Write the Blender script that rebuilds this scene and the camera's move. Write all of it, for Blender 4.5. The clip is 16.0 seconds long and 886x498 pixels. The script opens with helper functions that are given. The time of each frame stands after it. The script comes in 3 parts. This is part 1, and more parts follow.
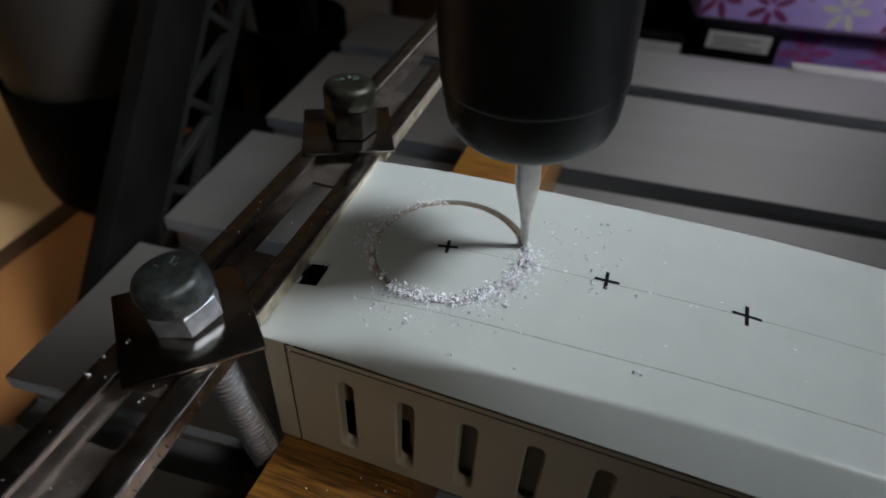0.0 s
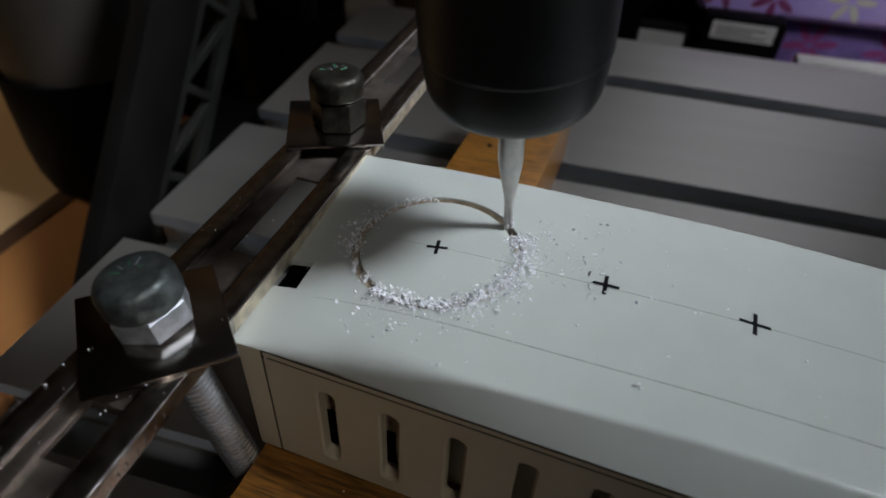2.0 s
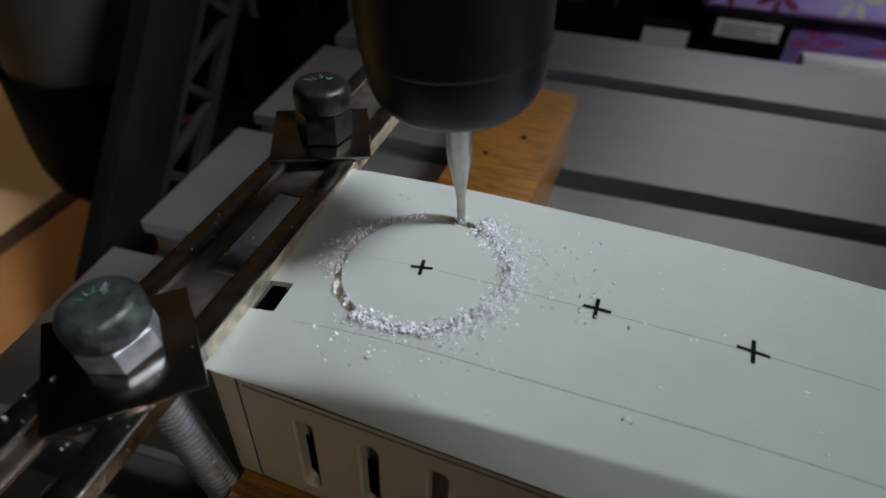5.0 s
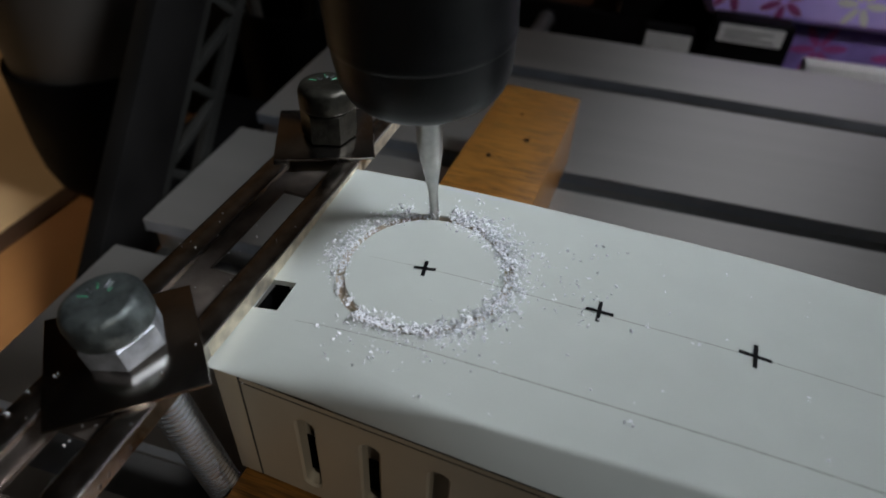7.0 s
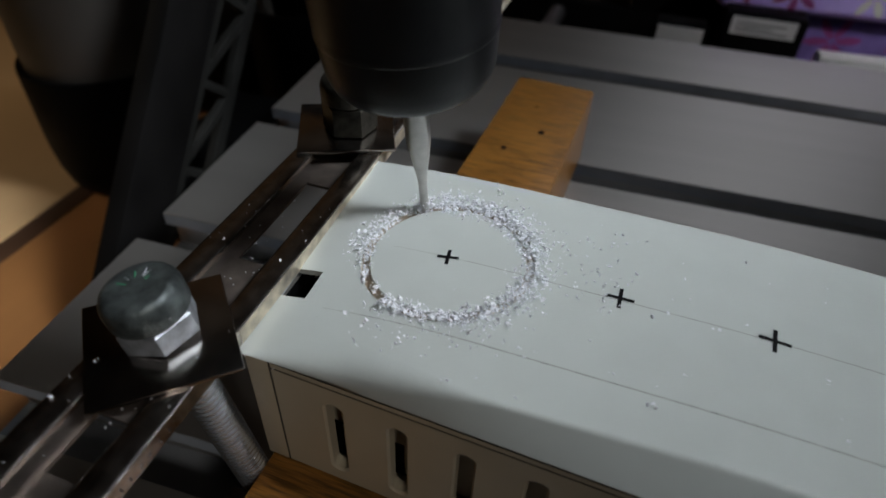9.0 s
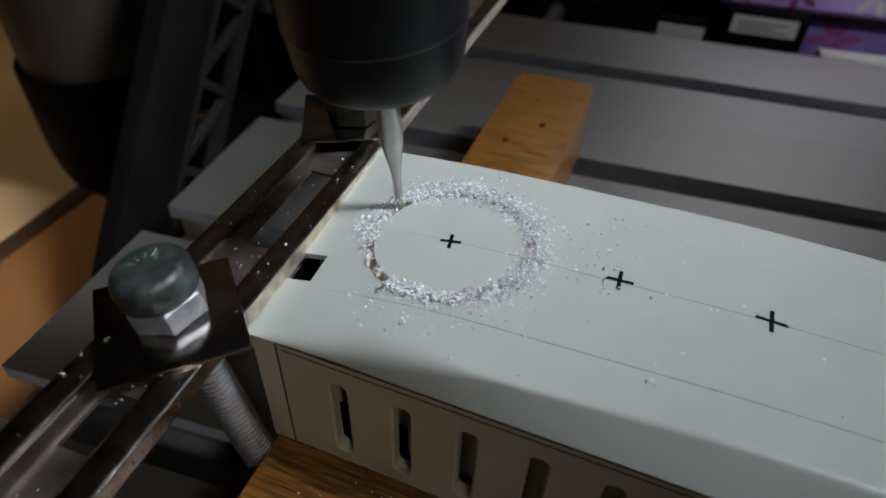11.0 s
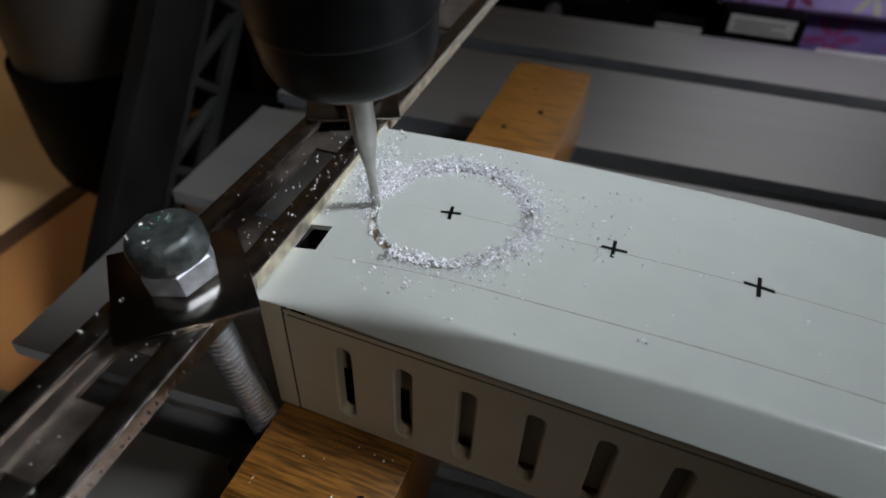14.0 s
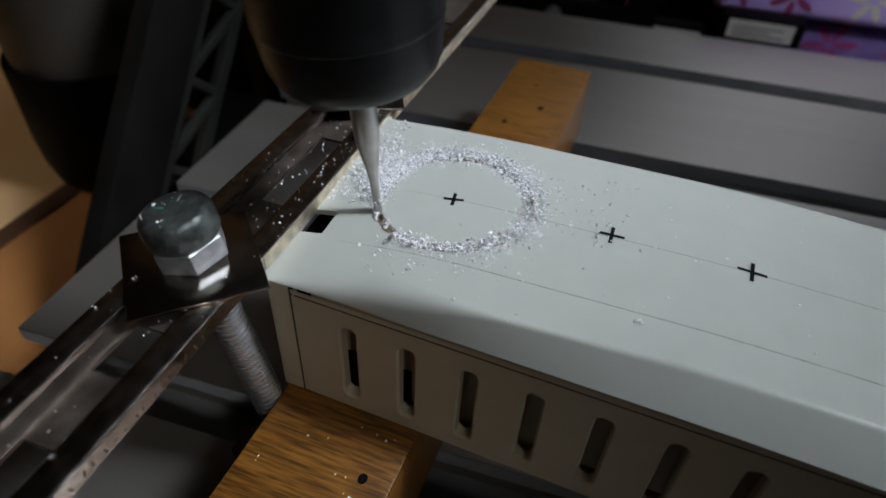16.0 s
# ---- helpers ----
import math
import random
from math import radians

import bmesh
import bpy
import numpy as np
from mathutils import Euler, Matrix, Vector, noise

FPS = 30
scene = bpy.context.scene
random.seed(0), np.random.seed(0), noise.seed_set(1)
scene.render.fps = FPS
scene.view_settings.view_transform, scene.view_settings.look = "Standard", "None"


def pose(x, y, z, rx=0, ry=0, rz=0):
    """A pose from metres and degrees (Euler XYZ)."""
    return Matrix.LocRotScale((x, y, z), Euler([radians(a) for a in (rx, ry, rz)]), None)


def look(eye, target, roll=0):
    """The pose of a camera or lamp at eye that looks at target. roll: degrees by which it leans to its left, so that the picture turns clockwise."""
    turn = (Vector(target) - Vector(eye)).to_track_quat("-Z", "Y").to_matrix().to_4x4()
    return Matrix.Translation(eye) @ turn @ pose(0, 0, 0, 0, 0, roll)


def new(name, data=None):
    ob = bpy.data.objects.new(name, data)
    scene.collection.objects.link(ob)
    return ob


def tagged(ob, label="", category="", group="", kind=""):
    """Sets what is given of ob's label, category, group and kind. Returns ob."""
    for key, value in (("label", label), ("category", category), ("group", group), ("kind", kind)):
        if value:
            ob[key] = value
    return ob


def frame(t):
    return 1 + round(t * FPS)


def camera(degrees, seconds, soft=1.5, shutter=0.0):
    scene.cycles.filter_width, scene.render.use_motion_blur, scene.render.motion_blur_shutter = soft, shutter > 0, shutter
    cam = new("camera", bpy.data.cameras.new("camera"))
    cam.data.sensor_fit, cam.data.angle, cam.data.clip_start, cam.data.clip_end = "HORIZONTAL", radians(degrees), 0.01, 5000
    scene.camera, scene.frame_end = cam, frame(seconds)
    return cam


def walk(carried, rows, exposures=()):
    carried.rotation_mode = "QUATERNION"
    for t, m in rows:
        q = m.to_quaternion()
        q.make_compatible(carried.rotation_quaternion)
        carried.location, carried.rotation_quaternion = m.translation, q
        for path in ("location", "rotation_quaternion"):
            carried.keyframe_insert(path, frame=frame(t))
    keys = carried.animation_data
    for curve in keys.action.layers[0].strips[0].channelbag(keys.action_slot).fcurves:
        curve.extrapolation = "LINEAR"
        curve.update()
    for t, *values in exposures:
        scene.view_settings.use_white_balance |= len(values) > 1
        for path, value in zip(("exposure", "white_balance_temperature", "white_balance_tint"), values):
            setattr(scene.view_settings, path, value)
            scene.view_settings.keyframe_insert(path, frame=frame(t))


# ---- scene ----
# All lengths below are written in centimetres in the frame of the clamped box:
# x along the box, y away across the bed, z up from the box's top. BASE is the height of that top over the desk.
CM = 0.01
BASE = 13.0
LENS = 70.33
RADIUS, START, RATE = 1.21, 19.0, 12.0   # the milled circle, the cutter's first angle, degrees a second


def world(x, y, z, rx=0, ry=0, rz=0):
    return pose(x * CM, y * CM, (z + BASE) * CM, rx, ry, rz)


def angle(t):
    return radians(START + RATE * t)


SKEW = 3.3   # the machine's axes are turned by this against the box


def along(u, v):
    """Machine axes to the box's frame."""
    c, s = math.cos(radians(SKEW)), math.sin(radians(SKEW))
    return c * u - s * v, s * u + c * v


def bed_shift(t):
    turn = radians(SKEW)
    return along(0, -RADIUS * (math.sin(angle(t) - turn) - math.sin(angle(0) - turn)))


def spindle_place(t):
    turn = radians(SKEW)
    return along(RADIUS * math.cos(angle(t) - turn), RADIUS * math.sin(angle(0) - turn))


cam = camera(LENS, 16.0, soft=1.7)
CAMERA_ROWS = [
    (0, 2.055, -7.366, 6.371, 49.82, -2.18, 17.99),
    (0.5, 2.070, -7.300, 6.280, 49.74, -2.13, 17.87),
    (1, 2.183, -7.304, 6.188, 49.48, -2.09, 17.89),
    (1.5, 2.210, -7.251, 6.164, 49.42, -2.56, 18.14),
    (2, 2.096, -7.266, 6.074, 49.28, -2.42, 18.26),
    (2.5, 2.094, -7.294, 6.030, 49.30, -2.42, 18.37),
    (3, 2.136, -7.359, 6.158, 49.12, -2.03, 18.51),
    (3.5, 2.197, -7.254, 6.160, 49.10, -2.02, 18.55),
    (6, 2.260, -7.080, 6.035, 49.09, -2.21, 18.94),
    (6.5, 2.205, -7.075, 6.082, 49.18, -2.38, 19.05),
    (7, 2.215, -7.146, 6.079, 49.23, -2.63, 19.18),
    (7.5, 2.167, -7.098, 6.011, 49.18, -2.44, 19.17),
    (8, 2.115, -7.111, 5.987, 49.03, -2.29, 19.39),
    (8.5, 2.143, -7.202, 6.061, 49.05, -2.14, 19.39),
    (9, 2.069, -7.224, 6.126, 48.79, -1.91, 19.56),
    (11.5, 2.142, -7.094, 6.025, 48.77, -1.70, 19.65),
    (12, 2.159, -7.066, 6.000, 48.77, -1.57, 19.76),
    (12.5, 2.184, -7.054, 6.066, 48.80, -1.68, 19.85),
    (13, 2.191, -6.942, 5.922, 48.79, -1.70, 19.83),
    (13.5, 2.284, -6.906, 5.862, 48.77, -1.77, 19.76),
    (14, 2.244, -6.932, 5.949, 48.77, -1.96, 19.61),
    (14.5, 2.246, -6.897, 5.976, 48.80, -1.92, 19.60),
    (15, 2.248, -6.781, 6.022, 48.85, -2.14, 19.68),
    (15.5, 2.238, -6.840, 5.925, 48.86, -2.22, 19.72),
    (16, 2.261, -6.816, 5.932, 48.87, -2.48, 19.76),
]
walk(cam, [(t, world(x, y, z, rx, ry, rz)) for t, x, y, z, rx, ry, rz in CAMERA_ROWS])
cam.data.dof.use_dof = True
cam.data.dof.focus_distance = 0.097
cam.data.dof.aperture_fstop = 22.0

# ---- light ----
home = bpy.data.worlds.new("room")
home.use_nodes = True
home.node_tree.nodes["Background"].inputs[0].default_value = (0.6, 0.7, 0.9, 1)
home.node_tree.nodes["Background"].inputs[1].default_value = 0.02
scene.world = home


def area(name, eye, target, size, power, colour, spread=180):
    lamp = bpy.data.lights.new(name, "AREA")
    lamp.shape, lamp.size, lamp.energy, lamp.color = "DISK", size, power, colour
    lamp.spread = radians(spread)
    ob = new(name, lamp)
    ob.matrix_world = look(eye, target)
    return ob


area("desk_lamp_light", (0.40, 0.10, 0.64), (-0.040, 0.042, 0.14), 0.17, 0.155, (0.925, 0.985, 1.04), spread=27)
# Unseen warm fill, added to light the board and pot on the left.
area("left_fill_light", (-0.72, -0.02, 0.40), (-0.38, 0.13, 0.0), 0.1, 0.062, (1.0, 0.80, 0.56), spread=56)
# Narrow unseen fill for the slotted front and the bolt's shank.
area("front_fill_light", (0.40, -0.48, 0.66), (-0.065, -0.03, 0.09), 0.08, 0.0095, (1.0, 0.95, 0.88), spread=14)
# Added out of view, a tight beam that brightens the purple package.
area("package_fill_light", (0.75, -0.25, 1.3), (0.17, 0.43, 0.09), 0.35, 0.25, (1.0, 0.96, 0.97), spread=16)
# Unseen; washes the corner walls so the clamp rail has something to reflect.
area("wall_wash_light", (-0.6, 0.9, 0.45), (-1.35, 1.9, 1.3), 0.2, 0.9, (1.0, 0.95, 0.92), spread=110)
# No opening here: a broad unseen source added for the bed's sheen.
area("bed_sheen_light", (0.42, 1.75, 1.02), (0.10, 0.15, 0.08), 0.9, 0.082, (0.94, 0.97, 1.04), spread=40)


# ---- materials ----
def material(name, colour, rough=0.5, metal=0.0, vary=0.15, scale=300.0, bump=0.1, fine=2500.0, stretch=(1, 1, 1), colour2=None, rough_vary=0.15, coat=0.0, gloss=0.5):
    m = bpy.data.materials.new(name)
    m.use_nodes = True
    tree = m.node_tree
    n, link = tree.nodes, tree.links.new
    b = n["Principled BSDF"]
    where, mapping = n.new("ShaderNodeTexCoord"), n.new("ShaderNodeMapping")
    mapping.inputs["Scale"].default_value = stretch
    link(where.outputs["Object"], mapping.inputs["Vector"])
    big, small = n.new("ShaderNodeTexNoise"), n.new("ShaderNodeTexNoise")
    big.inputs["Scale"].default_value, small.inputs["Scale"].default_value = scale, fine
    big.inputs["Detail"].default_value = 6
    for tex in (big, small):
        link(mapping.outputs[0], tex.inputs["Vector"])
    ramp = n.new("ShaderNodeValToRGB")
    dark = [c * (1 - vary) for c in colour]
    light = list(colour2 or [min(1, c * (1 + vary)) for c in colour])
    ramp.color_ramp.elements[0].color, ramp.color_ramp.elements[1].color = (*dark, 1), (*light, 1)
    ramp.color_ramp.elements[0].position, ramp.color_ramp.elements[1].position = 0.3, 0.7
    link(big.outputs["Fac"], ramp.inputs[0])
    link(ramp.outputs[0], b.inputs["Base Color"])
    span = n.new("ShaderNodeMapRange")
    span.inputs["To Min"].default_value, span.inputs["To Max"].default_value = max(0.02, rough - rough_vary), min(1, rough + rough_vary)
    link(big.outputs["Fac"], span.inputs["Value"])
    link(span.outputs[0], b.inputs["Roughness"])
    b.inputs["Metallic"].default_value = metal
    b.inputs["Coat Weight"].default_value = coat
    b.inputs["Specular IOR Level"].default_value = gloss
    bumped = n.new("ShaderNodeBump")
    bumped.inputs["Strength"].default_value, bumped.inputs["Distance"].default_value = bump, 0.0002
    link(small.outputs["Fac"], bumped.inputs["Height"])
    link(bumped.outputs[0], b.inputs["Normal"])
    return m


WHITE = material("ivory_plastic", (0.505, 0.533, 0.513), 0.40, 0, 0.03, 120, 0.06, 4000, rough_vary=0.08)
CREAM = material("cream_plastic", (0.46, 0.40, 0.295), 0.45, 0, 0.05, 150, 0.06, 4000)
CUT = material("cut_plastic", (0.50, 0.43, 0.34), 0.7, 0, 0.25, 900, 0.4, 5000)
CHIP = material("plastic_chips", (0.84, 0.85, 0.89), 0.75, 0, 0.03, 700, 0.2, 5000)
INK = material("black_marker", (0.004, 0.004, 0.005), 0.6, 0, 0.3, 900, 0.05, gloss=0.1)
PENCIL = material("pencil_graphite", (0.24, 0.24, 0.22), 0.5, 0, 0.6, 700, 0.05)
CHROME = material("worn_chrome", (0.46, 0.415, 0.38), 0.23, 1, 0.28, 420, 0.22, 1500, rough_vary=0.10)
POLISHED = material("polished_steel_plate", (0.44, 0.40, 0.37), 0.19, 1, 0.12, 250, 0.03, 2500, rough_vary=0.05)
DULL = material("dull_brown_steel", (0.15, 0.125, 0.11), 0.5, 0.8, 0.4, 260, 0.2, 1500)
FLANK = material("worn_lid_reflection_chrome", (0.66, 0.60, 0.48), 0.5, 0.75, 0.3, 500, 0.15, 2500, rough_vary=0.15)
SEAM = material("dark_seam", (0.035, 0.03, 0.025), 0.8, 0, 0.3, 400, 0.1)
STEEL = material("zinc_plated_steel", (0.55, 0.57, 0.62), 0.42, 1, 0.3, 350, 0.15, 2500, rough_vary=0.12)
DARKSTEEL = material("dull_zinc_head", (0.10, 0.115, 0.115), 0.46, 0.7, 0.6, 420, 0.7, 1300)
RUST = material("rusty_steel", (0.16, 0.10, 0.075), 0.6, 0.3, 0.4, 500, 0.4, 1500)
SHADESTEEL = material("shaded_steel", (0.045, 0.042, 0.034), 0.42, 0.75, 0.5, 420, 0.5, 1300)
COLLAR = material("brushed_zinc", (0.46, 0.49, 0.53), 0.52, 0.9, 0.35, 420, 0.35, 1500, rough_vary=0.12)
ZINC = material("bright_zinc", (0.86, 0.89, 0.94), 0.22, 0.92, 0.05, 300, 0.02, 1800, rough_vary=0.04)
GREEN = material("green_paint_traces", (0.04, 0.20, 0.11), 0.6, 0, 0.4, 800, 0.2)
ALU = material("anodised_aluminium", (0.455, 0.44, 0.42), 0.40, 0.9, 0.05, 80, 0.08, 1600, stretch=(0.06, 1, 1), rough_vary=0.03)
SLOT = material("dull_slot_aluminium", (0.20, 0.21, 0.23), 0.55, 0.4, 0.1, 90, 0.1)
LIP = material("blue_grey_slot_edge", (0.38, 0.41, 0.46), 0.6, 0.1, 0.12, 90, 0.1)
BLACK = material("black_spindle_nut", (0.008, 0.0083, 0.009), 0.38, 0, 0.3, 200, 0.12, 2500, gloss=0.25)
BIT = material("ground_carbide", (0.50, 0.49, 0.47), 0.35, 0.8, 0.15, 500, 0.1, 3000)
BLACKPLASTIC = material("black_plastic", (0.0025, 0.0025, 0.0028), 0.6, 0, 0.3, 60, 0.1, gloss=0.07)
DARKGREY = material("charcoal_plastic", (0.006, 0.0056, 0.0056), 0.6, 0, 0.2, 60, 0.1, gloss=0.15)
GREYPLASTIC = material("dark_grey_plastic", (0.016, 0.016, 0.015), 0.6, 0, 0.2, 60, 0.1, gloss=0.2)
PALE = material("pale_grey_plastic", (0.075, 0.066, 0.058), 0.55, 0, 0.06, 30, 0.05)
OAK = material("varnished_wood", (0.185, 0.073, 0.012), 0.42, 0, 0.62, 2100, 0.7, 2600, stretch=(0.07, 1, 1), colour2=(0.29, 0.125, 0.022), coat=0.1)
for k, place in enumerate((0.35, 0.63)):
    OAK.node_tree.nodes["Color Ramp"].color_ramp.elements[k].position = place
DESK = material("desk_wood", (0.34, 0.15, 0.05), 0.45, 0, 0.2, 30, 0.1, 300, stretch=(1, 0.1, 1))
WALL = material("tan_wall", (0.30, 0.19, 0.10), 0.8, 0, 0.08, 12, 0.2, 300)
DARKWALL = material("dark_wood_panel", (0.06, 0.028, 0.014), 0.5, 0, 0.3, 25, 0.1, 200)
CEILING = material("ceiling_paint", (0.28, 0.24, 0.19), 0.9, 0, 0.05, 6, 0.1)
BOARD = material("tan_board", (0.62, 0.40, 0.20), 0.7, 0, 0.08, 12, 0.2, 300)
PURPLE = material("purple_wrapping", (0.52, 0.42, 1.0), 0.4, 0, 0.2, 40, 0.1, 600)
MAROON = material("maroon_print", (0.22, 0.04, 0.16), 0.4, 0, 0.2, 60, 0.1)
SHADEDVIOLET = material("shaded_violet_print", (0.15, 0.11, 0.31), 0.45, 0, 0.4, 60, 0.1)
PAPER = material("white_label", (0.62, 0.64, 0.64), 0.6, 0, 0.08, 60, 0.1)

ON_BED = []


# ---- builders ----
def part(name, bm, mat, parent=None, label="", smooth=False):
    """Links a bmesh, written in centimetres, as one mesh object."""
    bmesh.ops.scale(bm, vec=(CM, CM, CM), verts=bm.verts)
    bmesh.ops.recalc_face_normals(bm, faces=bm.faces)
    data = bpy.data.meshes.new(name)
    bm.to_mesh(data)
    bm.free()
    data.materials.append(mat)
    data.shade_smooth()
    data.set_sharp_from_angle(angle=radians(70 if smooth else 32))
    ob = new(name, data)
    ob.parent = parent
    if label:
        ob["label"] = label
    return ob


def thing(name, m, label, category, group="", moves=False, kind=""):
    """An Empty at a thing's base."""
    ob = tagged(new(name), label, category, group, kind)
    ob.matrix_basis = m
    ob.empty_display_size = 0.01
    if moves:
        ON_BED.append((ob, m.copy()))
    return ob


def block(bm, x0, y0, z0, x1, y1, z1, bevel=0.0, segments=2):
    made = bmesh.ops.create_cube(bm, size=1.0, matrix=Matrix.LocRotScale(((x0 + x1) / 2, (y0 + y1) / 2, (z0 + z1) / 2), None, (x1 - x0, y1 - y0, z1 - z0)))
    if bevel:
        edges = list({e for v in made["verts"] for e in v.link_edges})
        bmesh.ops.bevel(bm, geom=edges, offset=bevel, segments=segments, affect="EDGES", profile=0.5)
    return bm


def box(*args, **named):
    return block(bmesh.new(), *args, **named)


def lathe(profile, sides=48, cap=True):
    """A turned body round z from rows of (radius, height)."""
    bm = bmesh.new()
    rings = [[bm.verts.new((r * math.cos(2 * math.pi * k / sides), r * math.sin(2 * math.pi * k / sides), z)) for k in range(sides)] for r, z in profile]
    for a, b in zip(rings, rings[1:]):
        for k in range(sides):
            bm.faces.new((a[k], a[(k + 1) % sides], b[(k + 1) % sides], b[k]))
    if cap:
        bm.faces.new(rings[0])
        bm.faces.new(rings[-1])
    return bm


def extrude(profile, axis, a, b):
    """A closed outline drawn along x (outline in y, z) or along y (outline in x, z)."""
    bm = bmesh.new()
    put = (lambda s, u, v: (s, u, v)) if axis == "x" else (lambda s, u, v: (u, s, v))
    ends = [[bm.verts.new(put(s, u, v)) for u, v in profile] for s in (a, b)]
    count = len(profile)
    for k in range(count):
        bm.faces.new((ends[0][k], ends[0][(k + 1) % count], ends[1][(k + 1) % count], ends[1][k]))
    for end in ends:
        bm.faces.new(end)
    return bm


# ---- room ----
def room():
    for name, size, mat in (
        ("floor", (-160, -160, -90, 200, 200, -86), DARKWALL),
        ("ceiling", (-160, -160, 160, 200, 200, 164), CEILING),
        ("wall_west", (-164, -160, -86, -160, 200, 160), WALL),
        ("wall_east", (200, -160, -86, 204, 200, 160), WALL),
        ("wall_north", (-160, 200, -86, 200, 204, 160), WALL),
        ("wall_south", (-160, -164, -86, 200, -160, 160), WALL),
    ):
        tagged(part(name, box(*size), mat), kind="structure", label="plain painted " + name.split("_")[0] + " of the room", category=name.split("_")[0])


room()

desk = thing("desk", world(0, 0, -BASE), "orange-brown wooden desk under the milling machine", "desk")
part("desktop", box(-90, -60, -2.5, 110, 62, 0, bevel=0.2), DESK, desk)
for dx in (-86, 104):
    for dy in (-56, 56):
        part("leg", box(dx - 3, dy - 3, -73, dx + 3, dy + 3, -2.5), DESK, desk)


# ---- bed ----
BED_Z = -5.45
SLATS = [(-9.2, -2.2), (-1.1, 3.9), (5.1, 10.65), (11.75, 18.2), (19.3, 23.5)]


def machine_bed():
    bed = thing("machine_bed", world(0, 0, BED_Z, 0, 0, SKEW), "grey anodised aluminium T-slot milling table", "machine bed", moves=True)
    for a, b in SLATS:
        lip, web, deep = 0.42, 0.35, 1.35
        out = [(a, 0), (b, 0), (b, -lip), (b - web, -lip), (b - web, -deep), (a + web, -deep), (a + web, -lip), (a, -lip)]
        ob = part("slat", extrude(out, "x", -9.9, 22.0), ALU, bed)
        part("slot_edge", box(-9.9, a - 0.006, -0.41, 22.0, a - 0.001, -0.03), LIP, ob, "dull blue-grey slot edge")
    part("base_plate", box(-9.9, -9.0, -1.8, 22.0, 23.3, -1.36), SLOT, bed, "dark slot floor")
    for x in (-4.0, 14.0):
        for y in (-2.0, 16.0):
            part("bearing_block", box(x - 1.5, y - 2, -3.65, x + 1.5, y + 2, -1.8, bevel=0.1), SLOT, bed)


machine_bed()


def wooden_strip():
    strip = thing("wooden_strip", world(-0.72, 3.4, BED_Z, 0, 0, -1.4), "varnished brown wooden strip lying on the bed under the box", "wood strip", moves=True)
    plank = part("plank", box(-1.22, -11.0, 0, 1.22, 9.0, 2.4, bevel=0.06), OAK, strip)
    for x, y, r in ((0.75, -6.75, 0.075), (0.3, 5.8, 0.09), (-0.45, 4.6, 0.07), (-0.2, 7.2, 0.05)):
        knot = lathe([(0.001, 2.402), (r * 0.7, 2.402), (r, 2.404)], 14, cap=False)
        bmesh.ops.scale(knot, vec=(1.0, 1.25, 1.0), verts=knot.verts)
        bmesh.ops.translate(knot, vec=(x, y, 0), verts=knot.verts)
        part("nail_hole", knot, INK, plank, "dark nail hole in the wood")


wooden_strip()


# ---- the box ----
def dip(x, y):
    """The lid bows down towards its clamped end, more so at the front, and sags a little along its length."""
    far = min(max(0.0, x - 3.4), 4.5)
    return -0.04 * max(0.0, 1.0 - x) ** 2 * (0.66 - 0.165 * y) - 0.017 * far ** 2 + 0.0012 * far ** 3


def crease(x):
    """Where the flat top turns down into the skirt."""
    return -2.12 - 0.04 * max(0.0, 4.0 - x)


def face(x):
    """How far the front stands out at x: the box widens along its length."""
    return -2.262 - 0.039 * (x + 1.9)


def skewed(bm):
    """Shears a front piece, drawn against y = -2.27, along the widening front."""
    for v in bm.verts:
        v.co.y += face(v.co.x) + 2.27
    return bm


def fold(x):
    """The front outline at x: rounded crease, skirt, lip."""
    y0, z0 = crease(x), dip(x, crease(x))
    ease = min(1.0, max(0.0, (-0.3 - x) / 1.7))
    z1 = -0.5 + 0.12 * ease - 0.6 * (dip(4, 0) - dip(max(x, 4.0), 0))
    y1 = min(face(x) - 0.025, y0 - 0.03)
    # the crease is sharp along the box and ever rounder towards the clamp
    soft = 0.05 + 0.48 * min(1.0, max(0.0, (1.3 - x) / 2.4)) ** 1.2
    a, c = Vector((y0 + soft, dip(x, y0 + soft))), Vector((y0, z0))
    b = c + (Vector((y1, z1)) - c) * min(0.9, soft * 2.2)
    out = [tuple(a * (1 - q) ** 2 + c * 2 * q * (1 - q) + b * q * q) for q in (0.0, 0.2, 0.4, 0.6, 0.8, 1.0)]
    out.append(tuple(b + (Vector((y1, z1)) - b) * 0.8))
    return out + [(y1, z1), (y1 + 0.02, z1 - 0.025), (y1 + 0.13, z1 - 0.03)]


BOX_LEFT, BOX_RIGHT, BOX_BACK = -2.12, 16.0, 2.12
HOLE = (-2.08, -1.32, -1.655, -0.77)


